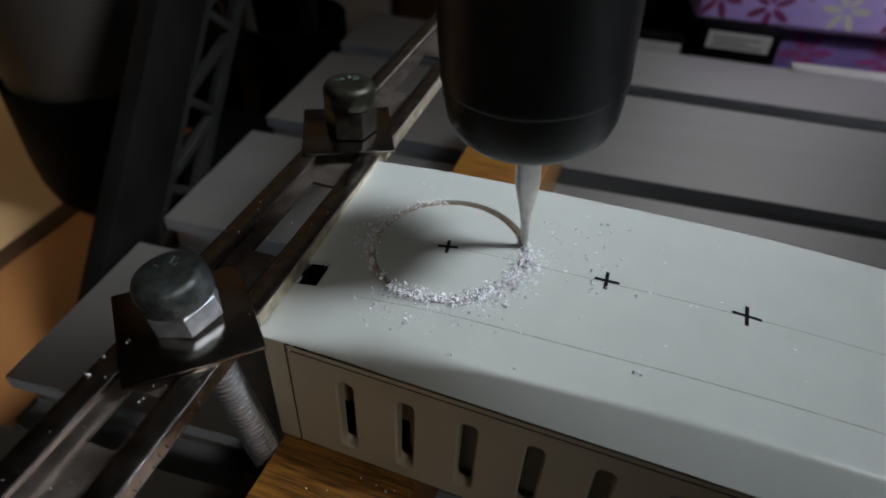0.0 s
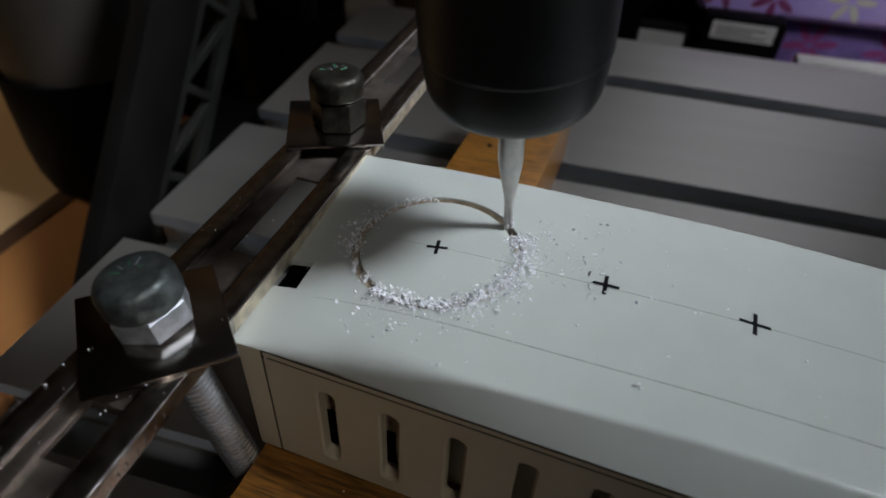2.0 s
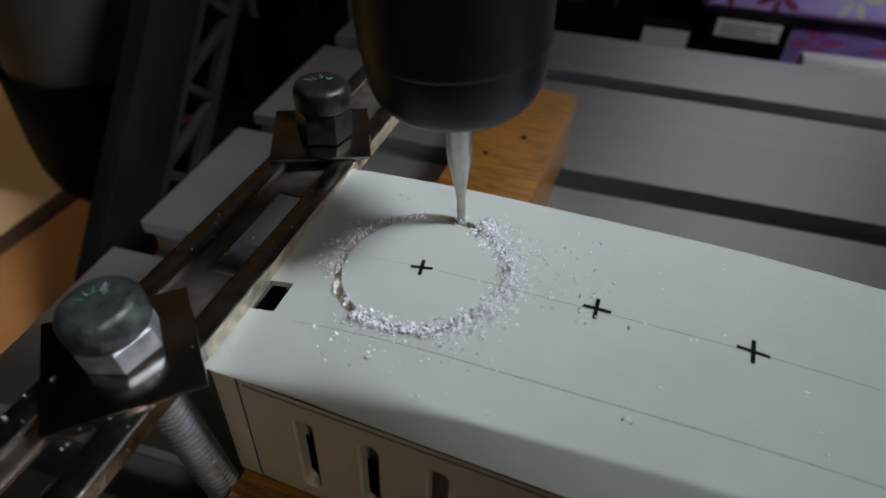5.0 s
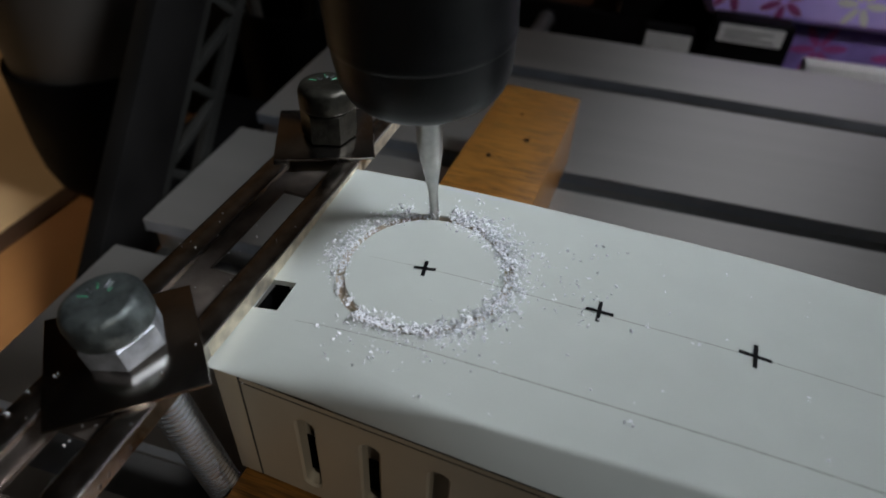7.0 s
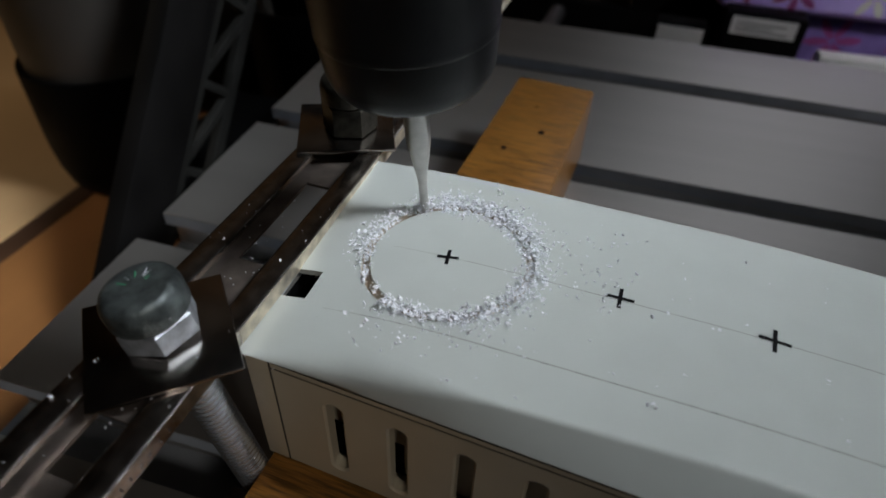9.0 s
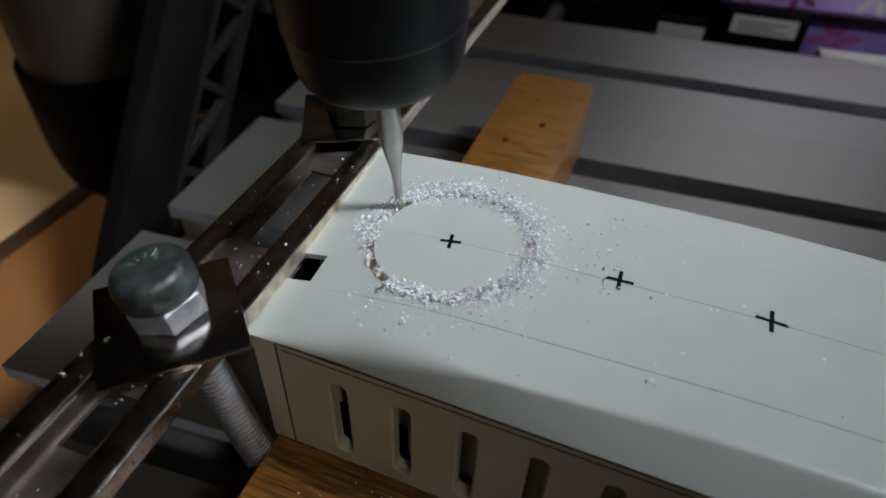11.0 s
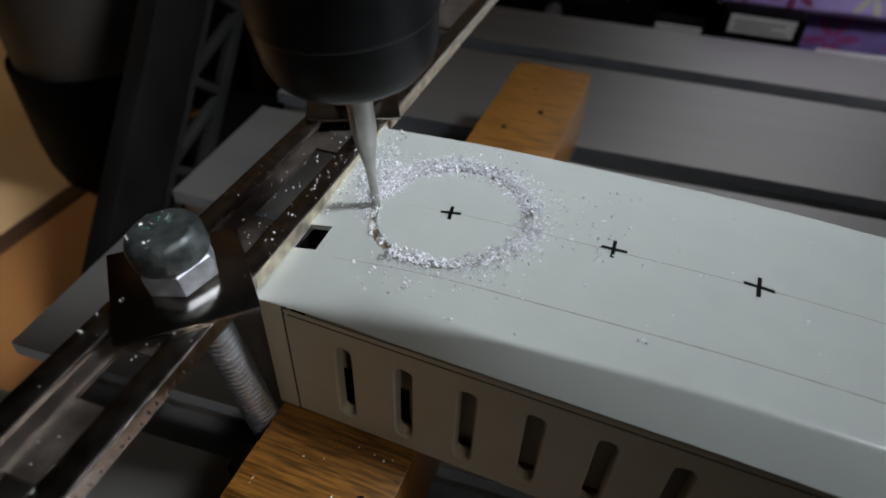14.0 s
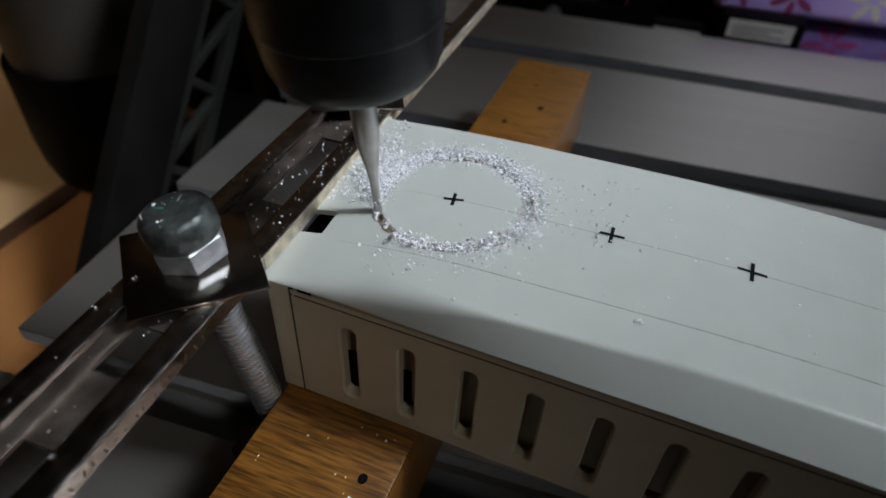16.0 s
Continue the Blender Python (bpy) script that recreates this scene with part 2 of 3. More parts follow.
def lid(parent):
    bm = bmesh.new()
    xs = [BOX_LEFT, HOLE[0], -1.98, -1.88, -1.77, HOLE[2], -1.57, -1.49, -1.4, -1.2, -1.0, -0.8, -0.6, -0.4, -0.2, 0.0, 0.2, 0.4, 0.6, 0.8, 1.0, 1.4, 2.0, 2.6, 3.2, 3.8, 4.4, 5.0, 5.6, 6.2, 6.8, 7.5, 8.5, BOX_RIGHT]
    ys = [BOX_BACK, 1.6, HOLE[3], HOLE[1], -1.6, -1.75]
    profile = [(BOX_BACK, -0.5), (BOX_BACK, -0.06), (BOX_BACK - 0.06, 0.0)] + [(y, 0.0) for y in ys[1:]]
    grid = [[bm.verts.new((x, y, z + dip(x, y) * max(0.0, 1 + z / 0.5))) for y, z in profile] + [bm.verts.new((x, y, z)) for y, z in fold(x)] for x in xs]
    profile += fold(0.0)
    for i in range(len(xs) - 1):
        for j in range(len(profile) - 1):
            yc = (profile[j][0] + profile[j + 1][0]) / 2
            xc = (xs[i] + xs[i + 1]) / 2
            if HOLE[0] < xc < HOLE[2] and HOLE[1] < yc < HOLE[3]:
                continue
            if -1.4 < xc < 1.4 and -1.6 < yc < 1.6:
                continue
            bm.faces.new((grid[i][j], grid[i + 1][j], grid[i + 1][j + 1], grid[i][j + 1]))
    # rim of the square hole
    for x0, y0, x1, y1 in ((HOLE[0], HOLE[1], HOLE[2], HOLE[1]), (HOLE[2], HOLE[1], HOLE[2], HOLE[3]), (HOLE[2], HOLE[3], HOLE[0], HOLE[3]), (HOLE[0], HOLE[3], HOLE[0], HOLE[1])):
        bm.faces.new([bm.verts.new(p) for p in ((x0, y0, dip(x0, y0)), (x1, y1, dip(x1, y1)), (x1, y1, dip(x1, y1) - 0.09), (x0, y0, dip(x0, y0) - 0.09))])
    # patch round the milled circle
    count = 96
    outer = []
    for k in range(count):
        a = 2 * math.pi * (k + 0.5) / count
        c, s = math.cos(a), math.sin(a)
        f = min(1.4 / max(abs(c), 1e-9), 1.6 / max(abs(s), 1e-9))
        outer.append(bm.verts.new((c * f, s * f, dip(c * f, s * f))))
    rings = [outer]
    for r, z in ((RADIUS + 0.07, 0.0), (RADIUS + 0.062, -0.03)):
        ring = []
        for k in range(count):
            a = 2 * math.pi * (k + 0.5) / count
            ring.append(bm.verts.new((r * math.cos(a), r * math.sin(a), z + dip(r * math.cos(a), r * math.sin(a)))))
        rings.append(ring)
    for a, b in zip(rings, rings[1:]):
        for k in range(count):
            bm.faces.new((a[k], a[(k + 1) % count], b[(k + 1) % count], b[k]))
    corners = [bm.verts.new((sx * 1.4, sy * 1.6, dip(sx * 1.4, sy * 1.6))) for sx, sy in ((1, 1), (-1, 1), (-1, -1), (1, -1))]
    for corner in corners:
        near = sorted(range(count), key=lambda k: (outer[k].co - corner.co).length)[:2]
        bm.faces.new((corner, outer[near[0]], outer[near[1]]))
    bmesh.ops.remove_doubles(bm, verts=bm.verts, dist=0.0005)
    top = part("lid", bm, WHITE, parent, "ivory plastic lid with a milled ring")
    bm = lathe([(0.0005, 0.0), (0.4, 0.0), (0.7, 0.0), (0.8, 0.0), (0.9, 0.0), (1.0, 0.0), (1.08, 0.0), (RADIUS - 0.07, 0.0), (RADIUS - 0.062, -0.03)], 96, cap=False)
    for v in bm.verts:
        v.co.z += dip(v.co.x, v.co.y)
    part("milled_disc", bm, WHITE, top)
    ring = bmesh.new()
    rows = []
    for r, z in ((RADIUS + 0.063, -0.028), (RADIUS + 0.058, -0.14), (RADIUS - 0.058, -0.14), (RADIUS - 0.063, -0.028)):
        row = []
        for k in range(96):
            x, y = r * math.cos(2 * math.pi * k / 96), r * math.sin(2 * math.pi * k / 96)
            row.append(ring.verts.new((x, y, z + random.uniform(-0.01, 0.01) * (z < -0.1) + dip(x, y))))
        rows.append(row)
    for a, b in zip(rows, rows[1:]):
        for k in range(96):
            ring.faces.new((a[k], a[(k + 1) % 96], b[(k + 1) % 96], b[k]))
    part("milled_groove", ring, CUT, top, "rough brownish milled groove")
    return top


SLOT_PITCH, SLOT_FIRST, SLOT_TOP, SLOT_LOW, SLOT_HALF = 0.952, -0.80, -1.05, -2.67, 0.125


def front_panel(parent):
    """The ventilated front: a cell of sheet round every slot, with the slot's walls."""
    bm = bmesh.new()
    y, top, low = -2.27, -0.58, -2.95
    left = -1.70
    n = 10
    for c in range(14):
        xc = SLOT_FIRST + SLOT_PITCH * c
        x0 = left if c == 0 else xc - SLOT_PITCH / 2
        x1 = xc + SLOT_PITCH / 2
        hole = []
        for k in range(n + 1):
            a = math.pi * k / n
            hole.append((xc + SLOT_HALF * math.cos(a), SLOT_TOP - SLOT_HALF + SLOT_HALF * math.sin(a)))
        for k in range(n + 1):
            a = math.pi + math.pi * k / n
            hole.append((xc + SLOT_HALF * math.cos(a), SLOT_LOW + SLOT_HALF + SLOT_HALF * math.sin(a)))
        frame_points = []
        for k in range(n + 1):
            s = k / n
            frame_points.append((x1 + (x0 - x1) * s, top))
        for k in range(n + 1):
            s = k / n
            frame_points.append((x0 + (x1 - x0) * s, low))
        total = len(hole)
        a = [bm.verts.new((px, y, pz)) for px, pz in frame_points]
        soft = [bm.verts.new((xc + (px - xc) * 1.25, y, pz + (0.03 if pz > -1.9 else -0.03))) for px, pz in hole]
        b = [bm.verts.new((px, y + 0.03, pz)) for px, pz in hole]
        d = [bm.verts.new((px, y + 0.2, pz)) for px, pz in hole]
        for p, q in ((a, soft), (soft, b), (b, d)):
            for k in range(total):
                bm.faces.new((p[k], p[(k + 1) % total], q[(k + 1) % total], q[k]))
    bmesh.ops.remove_doubles(bm, verts=bm.verts, dist=0.0005)
    part("front_panel", skewed(bm), CREAM, parent, "cream slotted side panel")


def build_box():
    body = thing("plastic_box", world(0, 0, 0), "long ivory plastic box with a slotted side, clamped by its end", "plastic box", moves=True)
    top = lid(body)
    front_panel(body)
    # Black instead of cream: the darkness in the square hole is painted on.
    part("end_panel", box(BOX_LEFT + 0.02, -2.05, -2.96, BOX_LEFT + 0.05, 2.08, -0.52), BLACKPLASTIC, body, "inner end wall, black for the shade inside")
    part("corner_cap", skewed(box(BOX_LEFT + 0.02, -2.285, -2.96, -1.72, -2.05, -0.53, bevel=0.03)), CREAM, body, "cream end cap")
    part("inner_wall", skewed(box(-1.6, -1.90, -2.78, BOX_RIGHT, -1.84, -0.55)), CREAM, body)
    part("seam", skewed(box(-1.735, -2.276, -2.95, -1.70, -2.2, -0.56)), SEAM, body, "dark gap beside the end cap")
    # Strip on the panel, its dark colour standing for the lip's shade.
    part("seam", skewed(box(-1.70, -2.274, -0.695, BOX_RIGHT, -2.2, -0.67)), SEAM, body, "dark painted line for the shade under the lid")
    part("back_panel", box(-1.7, 1.98, -2.95, BOX_RIGHT, 2.1, -0.5), CREAM, body)
    part("floor_panel", box(-1.7, -2.2, -2.97, BOX_RIGHT, 1.97, -2.85), CREAM, body)
    # Added black filling that stands for the shade behind the slots.
    part("inner_shade_block", box(-1.6, -1.97, -2.84, BOX_RIGHT, 1.9, -2.0), BLACKPLASTIC, body, "black block added for the shade inside the box")
    for cx, cy, turn, size in ((0.0, 0.0, 8, 0.16), (2.49, 0.05, 0, 0.195), (4.5, 0.022, -4, 0.205)):
        bm = bmesh.new()
        block(bm, -size, -0.028, 0.003, size, 0.028, 0.007)
        block(bm, -0.028, -size, 0.0035, 0.028, size, 0.0075)
        bmesh.ops.rotate(bm, cent=(0, 0, 0), matrix=Matrix.Rotation(radians(turn), 3, "Z"), verts=bm.verts)
        bmesh.ops.translate(bm, vec=(cx, cy, 0), verts=bm.verts)
        for v in bm.verts:
            v.co.z += dip(v.co.x, v.co.y)
        part("cross_mark", bm, INK, top, "black marker cross")
    for x0, y, w in ((-0.85, 0.007, 0.012), (-1.3, -1.435, 0.017)):
        bm = bmesh.new()
        steps = [x0 + 0.1 * k for k in range(90)] + [12.0]
        rows = [[bm.verts.new((x, y + side * w / 2 * min(1.0, 0.35 + 0.3 * (x - x0)), dip(x, y) + 0.003)) for side in (-1, 1)] for x in steps]
        for p, q in zip(rows, rows[1:]):
            bm.faces.new((p[0], q[0], q[1], p[1]))
        part("pencil_line", bm, PENCIL, top, "thin pencil line")


build_box()


# ---- clamp ----
def clamp():
    rail = thing("clamp_rail", world(-2.785, 0, -0.335), "chromed steel channel with long slots clamping the box end", "clamp rail", moves=True)
    w = 0.745
    # each side: wall and inward lip, crowned, with rounded edges
    out = [(w - 0.07, 0.0), (w - 0.02, 0.0), (w, 0.02), (w, 0.035), (w, 0.25), (w, 0.262), (w - 0.006, 0.274), (w - 0.018, 0.281), (w - 0.04, 0.286), (w - 0.11, 0.297), (w - 0.19, 0.301), (w - 0.27, 0.297), (w - 0.335, 0.286), (w - 0.355, 0.281), (w - 0.369, 0.273), (w - 0.375, 0.26), (w - 0.375, 0.25), (w - 0.375, 0.19), (w - 0.34, 0.19), (w - 0.32, 0.235), (w - 0.09, 0.24), (w - 0.07, 0.21)]
    for side in (1, -1):
        part("side_wall", extrude([(side * u, v) for u, v in out], "y", -9.0, 13.0), CHROME, rail)
    # Lighter plate: the lid's reflection put into its colour, with real wear.
    part("flank", box(w, -2.28, 0.02, w + 0.004, 13.0, 0.268), FLANK, rail, "worn outer face, coloured light for the lid's reflection")
    # a row of worn, unreadable stamped strokes
    for k in range(15):
        y, z, tall = -5.9 + 0.155 * k + random.uniform(-0.03, 0.03), random.uniform(0.05, 0.075), random.uniform(0.05, 0.11)
        bm = box(w, -0.011, 0, w + 0.004, 0.011, tall)
        bmesh.ops.rotate(bm, cent=(w, 0, tall / 2), matrix=Matrix.Rotation(radians(random.uniform(-35, 35)), 3, "X"), verts=bm.verts)
        bmesh.ops.translate(bm, vec=(0, y, z), verts=bm.verts)
        part("stamped_mark", bm, DULL, rail, "worn stamped stroke")
    for a, b in ((-9.0, -7.6), (-5.6, -4.6), (-3.8, -0.9), (1.2, 2.9), (3.9, 5.2), (7.4, 13.0)):
        part("web", box(-w + 0.07, a, 0.0, w - 0.07, b, 0.055), DULL, rail)
    for a, b in ((-7.6, -5.6), (-4.6, -3.8), (-0.9, 1.2), (2.9, 3.9), (5.2, 7.4)):
        for side in (1, -1):
            part("web_edge", box(min(side * 0.22, side * (w - 0.07)), a, 0.0, max(side * 0.22, side * (w - 0.07)), b, 0.055), DULL, rail)


clamp()


def hex_ring(flat, z0, z1, bevel):
    bm = bmesh.new()
    r = flat / math.sqrt(3) * 1.0
    rows = []
    for rr, z in ((r - bevel, z0), (r, z0 + bevel), (r, z1 - bevel), (r - bevel, z1)):
        rows.append([bm.verts.new((rr * math.cos(math.pi * k / 3), rr * math.sin(math.pi * k / 3), z)) for k in range(6)])
    for a, b in zip(rows, rows[1:]):
        for k in range(6):
            bm.faces.new((a[k], a[(k + 1) % 6], b[(k + 1) % 6], b[k]))
    bm.faces.new(rows[0])
    bm.faces.new(rows[-1])
    return bm


def clamp_bolt(x, y, turn, lean, name_label, collar, tall=0.0):
    bolt = thing("clamp_bolt", world(x, y, 0.05, *lean), name_label, "bolt", "clamp bolts", moves=True)
    hexa = hex_ring(0.87, 0.0, 0.35 + tall, 0.025)
    bmesh.ops.rotate(hexa, cent=(0, 0, 0), matrix=Matrix.Rotation(radians(turn), 3, "Z"), verts=hexa.verts)
    part("hex_collar", hexa, collar, bolt, "zinc hexagon under the head")
    dome = [(0.43, 0.35), (0.485, 0.38), (0.50, 0.42), (0.50, 0.64), (0.485, 0.71), (0.45, 0.77), (0.38, 0.805), (0.27, 0.81), (0.001, 0.80)]
    head = part("head", lathe([(r, z + tall) for r, z in dome], 40, cap=False), SHADESTEEL if tall else DARKSTEEL, bolt, "dull dark rounded head", smooth=True)
    # threaded shank
    rows = []
    z = 0.0
    while z > -4.3:
        rows += [(0.272, z), (0.272, z - 0.016), (0.212, z - 0.05), (0.212, z - 0.066)]
        z -= 0.1
    part("threaded_shank", lathe(rows, 28), ZINC, bolt, "bright threaded shank")
    for k in range(7):
        a = radians(-60 + 20 * k + random.uniform(-7, 7))
        r = random.uniform(0.1, 0.16)
        bm = box(r, -0.011, 0.798 + tall, r + random.uniform(0.06, 0.15), 0.011, 0.815 + tall, bevel=0.005, segments=1)
        bmesh.ops.rotate(bm, cent=(0, 0, 0), matrix=Matrix.Rotation(a + 2.2, 3, "Z"), verts=bm.verts)
        part("grade_mark", bm, (GREEN, DARKSTEEL, STEEL)[k % 3], head)
    return bolt


def square_washer(x, y, z, turn):
    m = world(x, y, z, 0, 0, turn)
    bm = box(-0.88, -0.88, 0, 0.88, 0.88, 0.06, bevel=0.02)
    ob = tagged(part("square_washer", bm, POLISHED), "polished square steel washer plate under a bolt head", "washer", "washers")
    ob.matrix_basis = m
    ON_BED.append((ob, m.copy()))


square_washer(-2.84, -2.78, -0.032, 43.5)
square_washer(-2.98, 2.74, -0.032, 26)
clamp_bolt(-2.84, -2.69, 12, (3.4, -8.6, 0), "zinc hex bolt with dull rounded head through the clamp rail", COLLAR)
# The rear bolt stands in shade; its steel is coloured darker for that.
clamp_bolt(-2.87, 2.7, 20, (0, 0, 0), "hex bolt through the clamp rail behind the spindle, darkened for its shade", SHADESTEEL, 0.22)


def t_nut(x, y):
    nut = tagged(part("slot_nut", box(-0.35, -0.3, 0, 0.35, 0.3, 0.4, bevel=0.04), RUST), "small rusty brown slot nut on the bed", "nut")
    nut.matrix_basis = world(x, y, BED_Z)
    ON_BED.append((nut, nut.matrix_basis.copy()))


t_nut(-2.95, -2.45)


# ---- spindle ----


SPINDLE_LEAN = (5.0, -3.5, 0)   # the box is not quite square to the spindle
NUT_RISE = 0.14


def spindle():
    ob = thing("milling_spindle", world(*spindle_place(0), 0, *SPINDLE_LEAN), "black milling spindle with its collet nut and cutter", "spindle")
    def raised(profile):
        return [(r, z + NUT_RISE) for r, z in profile]

    part("collet_nut", lathe(raised([(0.2, 2.09), (0.6, 2.07), (0.84, 2.10), (0.98, 2.17), (1.07, 2.28), (1.125, 2.43), (1.16, 2.72), (1.17, 2.91)]), 72, cap=False), BLACK, ob, smooth=True)
    part("nut_ring", lathe(raised([(1.17, 2.91), (1.182, 2.925), (1.188, 2.95), (1.188, 3.0), (1.185, 3.04)]), 72, cap=False), BLACK, ob, "thin glossy ring", smooth=True)
    # The wide upper part, out of view, is added to shade the bed's left.
    part("spindle_body", lathe(raised([(1.185, 3.04), (1.19, 4.3), (1.23, 4.4), (1.28, 4.5), (1.30, 6.6), (2.5, 6.9), (2.6, 7.1), (2.6, 15.0), (2.3, 15.3)]), 72), BLACK, ob, smooth=True)
    part("cutter", lathe([(0.03, -0.35), (0.07, -0.33), (0.07, 0.5), (0.09, 0.68), (0.165, 1.15), (0.185, 1.32), (0.185, 2.34)], 32), BIT, ob, "spinning tapered cutter", smooth=True)
    return ob


SPINDLE = spindle()


# ---- behind the machine ----
DESK_Z = -BASE


def machine_frame():
    frame_ob = thing("base_frame", world(0, 0, DESK_Z), "dark steel base frame carrying the sliding milling table", "frame")
    for x in (-4.0, 14.0):
        rod = lathe([(0.5, -16.0), (0.5, 34.0)], 20)
        bmesh.ops.rotate(rod, cent=(0, 0, 0), matrix=Matrix.Rotation(radians(-90), 3, "X"), verts=rod.verts)
        bmesh.ops.translate(rod, vec=(x, 0, 4.4), verts=rod.verts)
        part("guide_rod", rod, STEEL, frame_ob, smooth=True)
    for y in (-17.0, 33.0):
        part("end_plate", box(-8.0, y, 0, 18.0, y + 1.0, 5.2, bevel=0.08), BLACKPLASTIC, frame_ob)


machine_frame()


def lattice_stand():
    """A leaning arm: a solid flange and, beside it, two rails joined by crossing braces."""
    stand = thing("lattice_stand", world(-14.0, 0, DESK_Z), "dark grey leaning support arm with triangular lattice cut-outs", "support arm")

    def lean(z):
        return 10.4 + (z + 1.8) * 0.81

    def bar(name, u0, z0, u1, z1, width, x0, x1, mat):
        """A flat bar between two places, each told by its distance from the flange's edge and its height."""
        a, b = Vector((lean(z0) + u0, z0 + BASE)), Vector((lean(z1) + u1, z1 + BASE))
        side = (b - a).orthogonal().normalized() * width / 2
        bm = bmesh.new()
        rows = [[bm.verts.new((x, p.x, p.y)) for p in (a - side, a + side, b + side, b - side)] for x in (x0, x1)]
        for k in range(4):
            bm.faces.new((rows[0][k], rows[0][(k + 1) % 4], rows[1][(k + 1) % 4], rows[1][k]))
        bm.faces.new(rows[0])
        bm.faces.new(rows[1])
        bmesh.ops.bevel(bm, geom=bm.edges[:], offset=0.05, segments=2, affect="EDGES", profile=0.5)
        part(name, bm, mat, stand)

    bar("flange", 1.5, -12.9, 1.5, 8.0, 2.5, -0.5, 0.3, DARKGREY)
    bar("rail", 3.3, -12.7, 3.3, 8.0, 0.6, -0.2, 0.2, GREYPLASTIC)
    bar("rail", 6.0, -12.5, 6.0, 8.0, 0.6, -0.2, 0.2, GREYPLASTIC)
    z, flip = -12.0, False
    while z < 6:
        bar("brace", 3.3 if flip else 6.0, z, 6.0 if flip else 3.3, z + 1.35, 0.36, -0.18, 0.18, GREYPLASTIC)
        z, flip = z + 1.35, not flip
    part("foot", box(-1.2, lean(-13) - 1, 0, 1.2, lean(-13) + 8, 0.5, bevel=0.1), GREYPLASTIC, stand)


lattice_stand()


def pot():
    ob = thing("pot", world(-21.4, 13.5, DESK_Z), "pale round pot sitting in a black rounded bowl on the desk", "pot")
    part("bowl", lathe([(1.9, 0.0), (2.6, 0.25), (3.05, 0.8), (3.3, 1.7), (3.42, 3.0), (3.45, 6.4), (3.4, 6.55), (3.2, 6.5)], 48), BLACKPLASTIC, ob, "black rounded bowl", smooth=True)
    part("body", lathe([(3.1, 6.2), (3.15, 7.0), (3.2, 11.0), (3.2, 16.0), (3.1, 20.0), (2.4, 21.5)], 48), PALE, ob, "pale grey body", smooth=True)


pot()


def pen_cup():
    cup = thing("pen_cup", world(-15.8, 22.2, DESK_Z), "black cup holding pale pens and tools", "pen cup")
    part("cup", lathe([(2.6, 0), (2.9, 0.3), (3.1, 6.9), (3.13, 7.1), (2.98, 7.1), (2.75, 0.8)], 40), BLACKPLASTIC, cup, smooth=True)
    for x, y, rx, ry, mat in ((-2.0, -0.8, 2, -8, PALE), (-0.9, -1.4, 2, -4, PALE), (0.2, 0.6, -5, 2, GREYPLASTIC), (1.3, -0.5, 3, 5, GREYPLASTIC), (-1.4, 1.0, -6, -6, BLACKPLASTIC)):
        bm = lathe([(0.2, 0.0), (0.34, 0.6), (0.36, 11.0), (0.3, 12.0)], 14)
        bmesh.ops.transform(bm, matrix=Matrix.Translation((x, y, 0.9)) @ Euler((radians(rx), radians(ry), 0)).to_matrix().to_4x4(), verts=bm.verts)
        part("pen", bm, mat, cup, smooth=True)


pen_cup()

trim = tagged(part("trim", box(-0.5, -55, 0, 0.5, 60, 0.12, bevel=0.04), DARKWALL), "dark strip along the desk", "trim", kind="structure")
trim.matrix_basis = world(-22.7, 0, DESK_Z)
mat_board = tagged(part("board", box(-60, -55, 0, -23.3, 60, 0.1, bevel=0.03), BOARD), "tan board lying on the desk", "board")
mat_board.matrix_basis = world(0, 0, DESK_Z)


def carton(name, x, y, sx, sy, sz, turn, mat, label, category):
    ob = thing(name, world(x, y, DESK_Z, 0, 0, turn), label, category)
    part("body", box(0, 0, 0, sx, sy, sz, bevel=0.15), mat, ob)
    return ob


case = carton("tool_case", -18.0, 9.6, 2.9, 8.6, 3.2, 0, BLACKPLASTIC, "low black tool case lying behind the support arm", "case")
part("lid_rim", box(-0.08, -0.08, 2.3, 2.98, 8.68, 2.5, bevel=0.03), GREYPLASTIC, case)
carton("black_bag", -27.0, 20.0, 8.0, 12.0, 5.0, 0, BLACKPLASTIC, "black bag lying on the desk", "bag")
# Its unseen height is added as a bright reflection for the clamp rail.
carton("white_box", -20.3, 35.0, 4.9, 6.0, 38.0, 3, PAPER, "white cardboard box standing behind the machine", "box")
carton("wooden_chest", -15.2, 36.0, 15.2, 8.0, 11.0, 0, DARKWALL, "dark brown wooden chest behind the machine", "chest")
carton("black_case", 0.3, 33.0, 5.4, 5.0, 8.9, 2, BLACKPLASTIC, "black plastic case behind the machine", "case")
small = carton("small_box", 2.1, 27.2, 2.6, 1.6, 6.8, 2, BLACKPLASTIC, "small black box with a white label", "box")
part("label_plate", box(0.1, -0.04, 5.9, 2.4, 0.0, 6.75), PAPER, small, "white paper label")
device = carton("labelled_device", 5.4, 28.2, 4.0, 1.6, 7.55, 3, BLACKPLASTIC, "black device with a white label on its face", "device")
plate = part("label_plate", box(0.35, -0.05, 6.5, 3.5, 0.0, 7.4), PAPER, device, "white paper label")
for bx, bz, bw in ((0.6, 7.05, 2.4), (0.6, 6.85, 1.8), (0.6, 6.65, 2.5)):
    part("print_bar", box(bx, -0.056, bz, bx + bw, -0.05, bz + 0.09), SLOT, plate, "grey printed line")
strip_box = carton("white_strip", 10.2, 27.4, 5.0, 1.0, 6.35, 6, PAPER, "white packaging strip before the purple package", "packaging")


